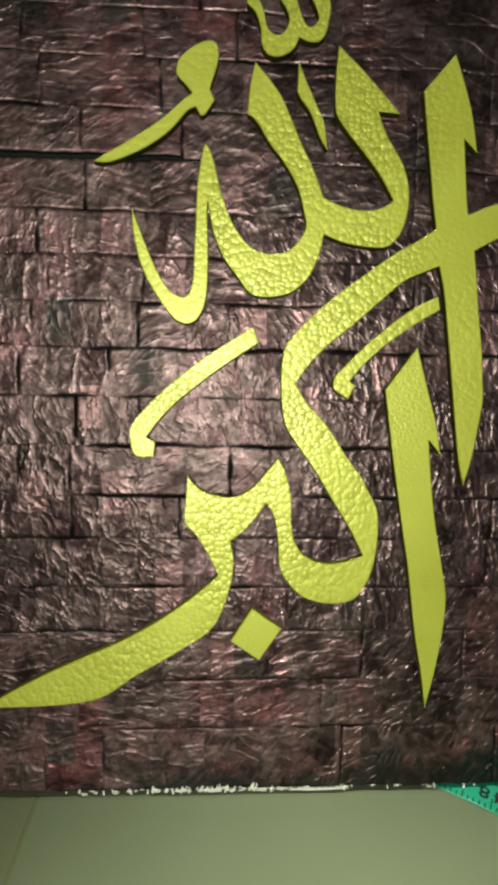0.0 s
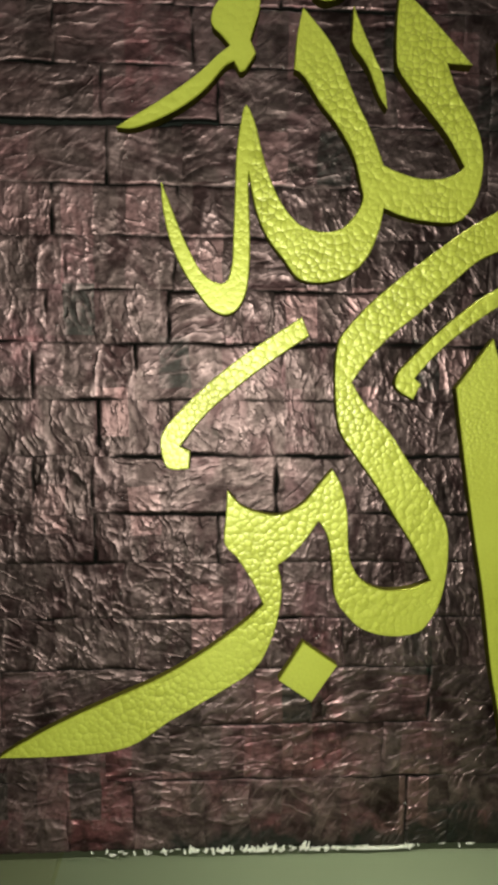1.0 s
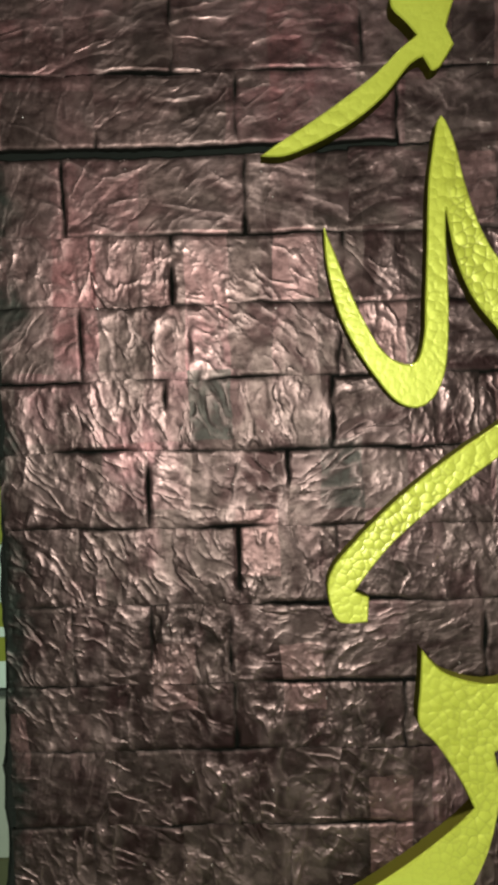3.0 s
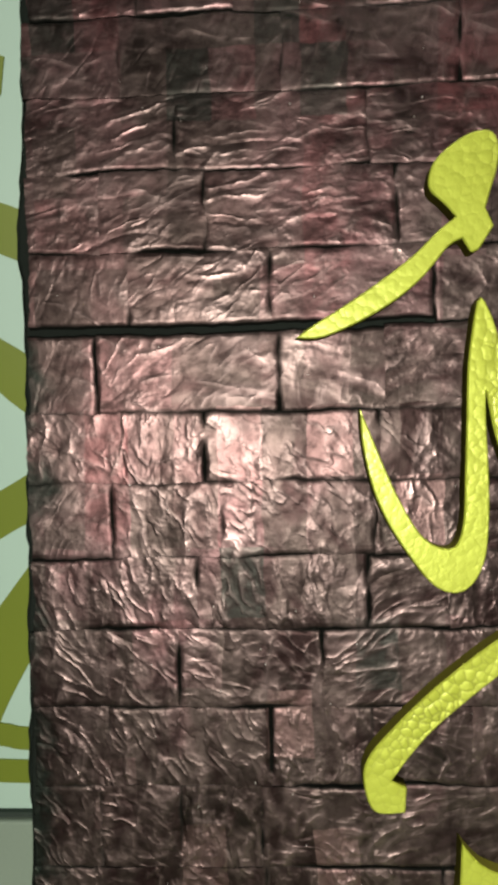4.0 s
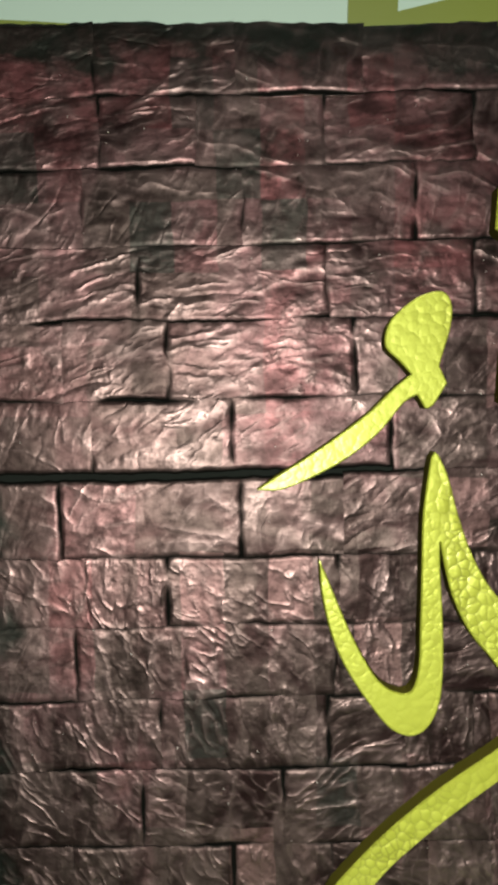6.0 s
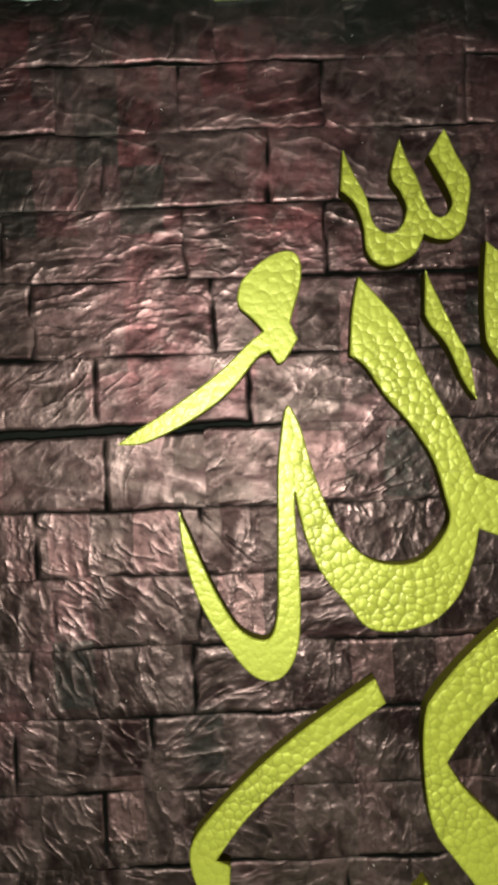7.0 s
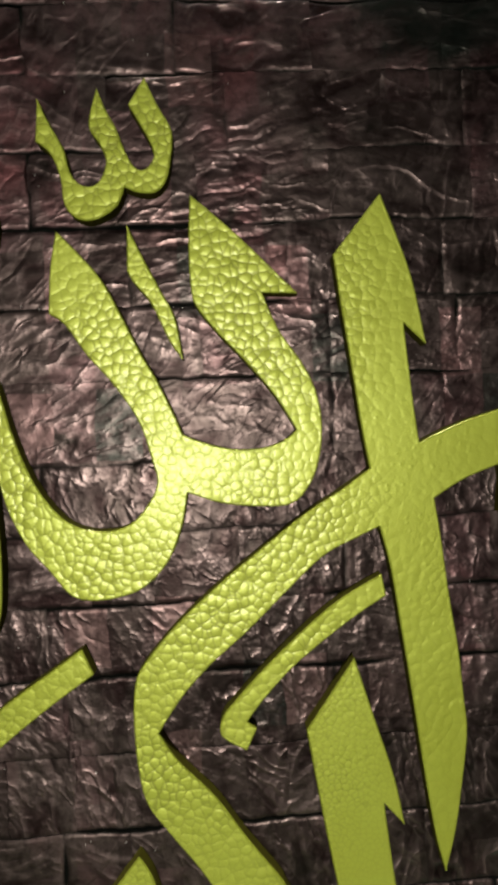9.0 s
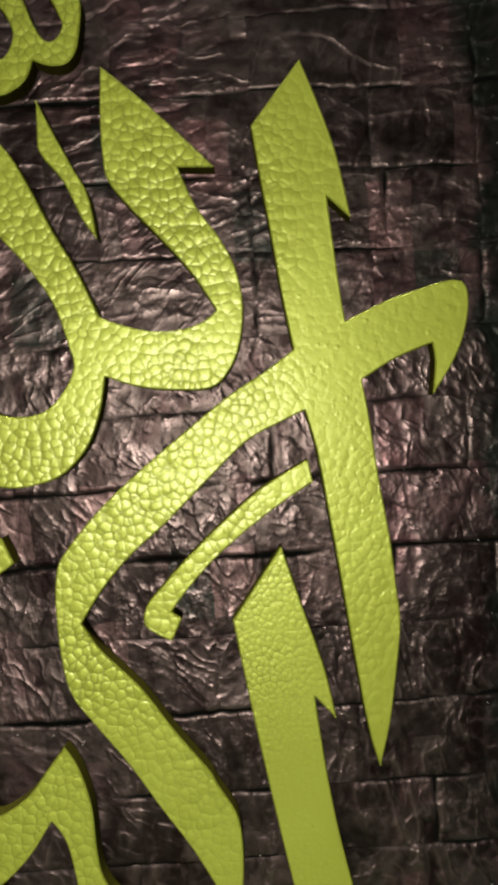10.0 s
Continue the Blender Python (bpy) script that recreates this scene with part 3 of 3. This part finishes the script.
def lay_bricks():
    rng = random.Random(21)
    joint_depth = {0: 0.9, 1: 0.7, 2: 0.9, 4: 1.15, 5: 0.75, 6: 1.1, 9: 0.7, 10: 0.8, 12: 1.0, 13: 0.9, 15: 0.7}
    for row, (z1, z0) in enumerate(zip(COURSES, COURSES[1:])):
        mid = (z0 + z1) / 2
        joints = [left_at(mid) + rng.uniform(1.6, 3.2)] + course_joints(row, rng) + [right_at(mid) - 0.4]
        known = dict(UPRIGHTS.get(row, ()))
        stands = [0.82 * known.get(j, rng.choice((0.0, 0.06, 0.15, 0.3))) for j in joints]
        for k, (a, b) in enumerate(zip(joints, joints[1:])):
            bold_top, bold_low = row == 6 and a + b < -108, row == 5 and a + b < -108
            hi = min(z1, top_at((a + b) / 2) - 0.6) - (0.75 if bold_top else 0.05)
            lo = z0 + (0.75 if bold_low else 0.05)
            across = mid > 75 or mid < -110 or rng.random() < 0.12
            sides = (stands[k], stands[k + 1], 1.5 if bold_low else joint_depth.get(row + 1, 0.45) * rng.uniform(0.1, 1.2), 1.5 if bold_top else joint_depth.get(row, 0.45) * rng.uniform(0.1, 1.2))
            bm = brick_mesh(a, b, lo, hi, across, rng, rng.uniform(-0.05, 0.22), sides)
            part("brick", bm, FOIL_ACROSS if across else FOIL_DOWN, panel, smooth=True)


# ---- raised foam letters: control points (x, z[, corner]) in mm ----
SHADDA = [(-24, 169.5, 1), (-21, 162.5), (-18, 156.5), (-16.5, 150), (-14, 147), (-11, 146.5), (-8.5, 148.5), (-7, 153), (-8.5, 157.5), (-11, 162.5), (-8.5, 172, 1),
    (-6.5, 166.5), (-4, 161.5), (-2, 155.5), (0.5, 151), (3, 150.5), (5.5, 153.5), (4.5, 158), (-0.5, 167.5, 1), (4, 174.5, 1), (7, 167.5), (10.5, 160.5), (10, 153.5),
    (8.5, 147.5), (5.5, 144.5), (1, 144.5), (-2.5, 146, 1), (-4.5, 141.5), (-8.5, 138.5), (-13, 137.5), (-16.5, 139), (-18.5, 142.5), (-19, 148.5), (-20.5, 153.5),
    (-22.5, 156.5), (-25, 158.5, 1)]
DAGGER = [(-2.5, 136, 1), (1, 128), (5.5, 118.5), (9, 111), (10.5, 100, 1), (7, 105.5), (3, 115), (-1.5, 121), (-3, 124, 1)]
DAMMA = [(-41.5, 142.5), (-38, 142), (-36.5, 138.5), (-37, 133), (-39, 126.5), (-40, 123, 1), (-38, 118.5, 1), (-42, 112.5), (-44, 112, 1), (-46, 115.5, 1), (-49.5,
    113.5), (-56, 106), (-63.5, 100), (-72.5, 95), (-82, 91.3), (-88.7, 91.3, 1), (-84, 94.5), (-76.5, 99), (-68, 104.5), (-59, 111), (-52, 117.5), (-47.5, 121, 1),
    (-50.5, 124.5), (-54, 128), (-54, 132), (-52, 136), (-46.5, 140.5)]
LAM_RIGHT = [(14.5, 143.5, 1), (23.5, 135.5), (32, 127), (42, 116.5, 1), (32.5, 117, 1), (36.5, 107), (42, 98.5), (45.5, 91), (47, 82), (46, 72.5), (43, 65), (37.5, 60),
    (27, 60), (18, 61.5), (10, 64.5, 1)]
LAM_UNDER = [(8, 55.5), (4, 46.5), (-2.5, 40), (-9.5, 37.5), (-17, 37), (-22.5, 39), (-27.5, 45.5), (-33, 52.5), (-37, 61), (-39, 68.5), (-40.5, 77, 1), (-40.5, 69),
    (-40, 56.5), (-40, 44.5), (-41, 34), (-44, 27.3), (-48.5, 24.6)]
HA = [(-54, 26.5), (-59.5, 33), (-65.5, 42.5), (-69.5, 52), (-72, 63.5), (-72.5, 72.5, 1), (-70, 66.5), (-66.5, 57.5), (-62.5, 48.5), (-57.5, 40), (-52.5, 36.5), (-48.5,
    37), (-46.5, 43.5), (-46, 54), (-45.5, 67), (-45, 82), (-44, 90.5), (-42.5, 99), (-41.5, 100.5), (-40.5, 99.5)]
LAM_INNER = [(-38, 93.5), (-35.5, 83.5), (-32, 73), (-27.5, 64.5), (-21.5, 58), (-14, 55.5), (-6.5, 56.5), (-1, 61.5), (2, 67.5), (1, 73.5), (-2, 84), (-8, 94), (-14.5,
    102), (-20, 110.5), (-24, 113.5, 1), (-23, 125.5), (-21, 135, 1), (-15.5, 129), (-10, 122), (-5.5, 113), (-0.5, 102), (3.5, 94.5), (7, 86.5), (9.5, 80, 1), (15.5,
    77.5), (23, 75.5), (31, 75.5), (37, 77.5), (40, 80, 1), (34.5, 89.5), (27, 99), (19.5, 107.5), (14.5, 114.5), (13.5, 120), (13.5, 130.5)]
ALIF = [(65.5, 142.5, 1), (69.5, 131.5), (73.5, 118.5), (76.5, 101.5, 1), (70.5, 107.5, 1), (71.5, 95.5), (72.5, 83.5), (73.5, 75, 1), (84, 79.5), (94.5, 82.5), (102,
    84), (105.5, 82.5), (106, 76.5), (104, 68.5), (100.5, 61.5), (95.5, 54.5, 1), (96.5, 63), (96, 68, 1), (86, 64.5), (77, 59.5, 1), (78.5, 48), (80, 33), (82, 17.5),
    (83, 4), (83.5, -6.5), (81, -23.5), (79, -34), (76, -44.5, 1), (73.5, -33.5), (71, -15), (68.5, 6.5), (66, 26.5), (64, 41.5), (61.5, 52.5, 1)]
KAF_RIGHT = [(55.5, 50), (46, 45.5), (35.5, 36.5), (24, 26), (13, 17), (5, 8.5), (-1, 0, 1), (4, -8), (13.5, -18.5), (21.5, -30.5), (30, -42), (32, -46), (37, -56),
    (37.5, -70), (35.5, -83), (32, -91)]
RA_UNDER = [(26.5, -97), (15.5, -98.5), (4.5, -95.5), (-2.5, -89), (-6.5, -82), (-7.5, -70), (-9.5, -59), (-13, -53, 1), (-19, -61.5), (-25, -67.5), (-28.5, -70, 1),
    (-27, -79), (-28, -89), (-31.5, -101), (-37.5, -111), (-51.5, -120.5), (-69.5, -131), (-86.5, -141.5), (-109, -144.5), (-136, -145, 1)]
RA_UPPER = [(-126.5, -139), (-110.5, -130.5), (-93, -122.5), (-73, -113.5), (-55.5, -103), (-41.5, -92.5), (-34, -85.5, 1), (-38, -77), (-44, -67.5), (-49, -61.5),
    (-48.5, -51), (-48, -41, 1), (-42.5, -47), (-34.5, -50), (-27, -50.5), (-19, -46), (-13, -39), (-8, -33, 1), (-4.5, -39.5), (-2, -50), (-1.5, -62), (0, -70), (4.5,
    -76.5), (12.5, -80), (22.5, -79.5), (31, -76.5, 1)]
KAF_LEFT = [(24.5, -64), (16.5, -51.5), (8.5, -38.5), (0.5, -27.5), (-5, -19), (-7, -9), (-7.5, 4.5), (-6.5, 14), (-4, 19), (5, 29), (16, 38.5), (28.5, 48), (41, 57),
    (52, 63.5), (59.5, 68.5, 1), (57.5, 81.5), (55.5, 98), (53.5, 113.5), (52, 126.5, 1)]
ALIF_LOW = [(53, 17, 1), (57.5, 1), (62.5, -16.5), (65, -30.5, 1), (59.5, -24, 1), (61.5, -44.5), (64, -62.5), (67.5, -80.5), (70, -96), (69, -112), (66, -130.5), (62,
    -147.5, 1), (59.5, -130.5), (56, -112), (52, -83), (48, -60), (43, -29.5), (39, -2, 1)]
KAF_MARK = [(61.5, 39.5, 1), (62.5, 33.5, 1), (54, 28.5), (44.5, 22), (35.5, 15), (27.5, 7), (23, 1.5, 1), (25.5, -0.5, 1), (22.5, -6.5, 1), (17.5, -3.5), (15.5, -1),
    (16.5, 3.5), (20, 7.5), (28, 15.5), (37.5, 24), (47, 31.5), (54.5, 36)]
FATHA = [(-20.2, 24.2, 1), (-17.4, 17.2, 1), (-27.5, 10.5), (-38.5, 2.6), (-48, -5), (-55.2, -11.4), (-61, -18), (-65.8, -24.5, 1), (-62, -26.3, 1), (-62.5, -33, 1),
    (-70.5, -32.6), (-73.2, -24.2), (-71.6, -18), (-65.5, -10.8), (-56.8, -2.2), (-48, 5.2), (-38.3, 12.4)]
DOT = [(-18.5, -100.5, 1), (-5, -110, 1), (-15, -124.5, 1), (-28, -115.5, 1)]

def smooth_outline(points, step=1.0):
    """A closed outline through the control points, sharp at the corners and smooth between them."""
    n = len(points)
    out = []
    for k in range(n):
        p0, p1, p2, p3 = (points[(k + d) % n] for d in (-1, 0, 1, 2))
        if len(p1) > 2:
            p0 = p1
        if len(p2) > 2:
            p3 = p2
        count = max(1, int(math.hypot(p2[0] - p1[0], p2[1] - p1[1]) / step))
        for s in range(count):
            u = s / count
            out.append(tuple(0.5 * (2 * b + (c - a) * u + (2 * a - 5 * b + 4 * c - d) * u * u + (3 * b - a - 3 * c + d) * u ** 3) for a, b, c, d in zip(p0[:2], p1[:2], p2[:2], p3[:2])))
    return out


def foam_letter(points, material, label):
    loop = smooth_outline(points)
    if sum(a[0] * b[1] - b[0] * a[1] for a, b in zip(loop, loop[1:] + loop[:1])) < 0:
        loop = loop[::-1]
    n = len(loop)
    inset = []
    for k in range(n):
        (ax, az), (x, z), (bx, bz) = loop[k - 1], loop[k], loop[(k + 1) % n]
        d1, d2 = math.hypot(x - ax, z - az) or 1, math.hypot(bx - x, bz - z) or 1
        nx, nz = -(z - az) / d1 - (bz - z) / d2, (x - ax) / d1 + (bx - x) / d2
        d = math.hypot(nx, nz)
        inset.append((x + nx / d * 0.38, z + nz / d * 0.38) if d > 0.5 else (x + (nx) * 0.3, z + nz * 0.3))
    bm = bmesh.new()
    rings = [[bm.verts.new((x * MM, y * MM, z * MM)) for x, z in ring] for y, ring in ((4.7, loop), (0.32, loop), (0.0, inset))]
    for a, b in zip(rings, rings[1:]):
        for k in range(n):
            bm.faces.new((a[k - 1], a[k], b[k], b[k - 1]))
    from_fill = tessellate_polygon([[Vector((x, z, 0)) for x, z in inset]])
    for tri in from_fill:
        if len(set(tri)) == 3:
            try:
                bm.faces.new([rings[2][i] for i in tri])
            except ValueError:
                pass
    side_faces = [f for f in bm.faces if len(f.verts) == 4 and max(v.co.y for v in f.verts) > 0.001]
    for f in side_faces:
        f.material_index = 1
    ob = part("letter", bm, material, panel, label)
    ob.data.materials.append(FOAM_SHADED_SIDE)
    return ob


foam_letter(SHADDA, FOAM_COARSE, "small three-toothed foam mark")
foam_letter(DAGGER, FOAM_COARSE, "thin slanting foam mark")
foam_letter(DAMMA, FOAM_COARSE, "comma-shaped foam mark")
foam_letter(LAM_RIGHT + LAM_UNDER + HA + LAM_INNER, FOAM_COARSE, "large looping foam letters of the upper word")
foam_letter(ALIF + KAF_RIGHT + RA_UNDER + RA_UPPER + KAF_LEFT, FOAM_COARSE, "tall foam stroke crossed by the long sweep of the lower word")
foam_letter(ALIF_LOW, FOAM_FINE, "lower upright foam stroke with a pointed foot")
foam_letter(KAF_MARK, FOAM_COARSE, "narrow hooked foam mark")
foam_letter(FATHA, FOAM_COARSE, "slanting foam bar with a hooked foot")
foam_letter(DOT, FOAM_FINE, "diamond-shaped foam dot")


def torn_edge():
    """White shreds of torn paper along the panel's lower edge."""
    rng = random.Random(8)
    bm = bmesh.new()
    prism(bm, [(a * MM, b * MM) for a, b in ((1, -188.2), (9, -188.6), (19, -188.5), (27.5, -188.0), (24, -187.4), (15, -187.6), (7, -187.2))], 3.7 * MM, 4.1 * MM)
    for _ in range(190):
        x = rng.choice((rng.uniform(-110, 90), rng.uniform(-62, 28), rng.uniform(-62, 28), rng.uniform(-50, 10)))
        if not -140 < x < 125:
            continue
        z = -187.8 + rng.uniform(-0.7, 1.2)
        w, h, lean = rng.uniform(0.2, 1.5), rng.uniform(0.2, 0.75), rng.uniform(-0.9, 0.9)
        if rng.random() < 0.42:
            w, h = rng.uniform(0.3, 0.6), rng.uniform(1.0, 2.6)
        y = rng.uniform(3.6, 4.5)
        corners = [(x - w, z - h * 0.4), (x + w * rng.uniform(0.3, 1), z - h * rng.uniform(0.2, 0.7)), (x + w + lean, z + h * rng.uniform(0.3, 1)), (x - w * rng.uniform(0.2, 1) + lean, z + h)]
        prism(bm, [(a * MM, b * MM) for a, b in corners], y * MM, (y + 0.35) * MM)
    return bm


def glitter():
    """Stray flecks of foil that stuck to the lacquer, and specks added as glints."""
    rng = random.Random(14)
    bm = bmesh.new()
    for _ in range(210):
        x, z, r = rng.uniform(-155, 125), rng.uniform(-180, 205), rng.uniform(0.07, 0.19)
        a = rng.uniform(0, 6.28)
        tilt = rng.uniform(-0.05, 0.05)
        pts = [(x + r * math.cos(a + k * 1.5708), z + r * math.sin(a + k * 1.5708)) for k in range(4)]
        verts = [bm.verts.new((px * MM, (3.55 + tilt * k) * MM, pz * MM)) for k, (px, pz) in enumerate(pts)]
        back = [bm.verts.new((px * MM, 4.3 * MM, pz * MM)) for px, pz in pts]
        bm.faces.new(verts), bm.faces.new(back[::-1])
        for k in range(4):
            bm.faces.new((verts[k], back[k], back[k - 1], verts[k - 1]))
    return bm


part("glitter_flecks", glitter(), FLECK, panel, "tiny bright foil flecks stuck to the paper, and specks added as glints")["kind"] = "stuff"
part("torn_paper", torn_edge(), PULP, panel, "white shreds of torn paper along the lower edge")
lay_bricks()
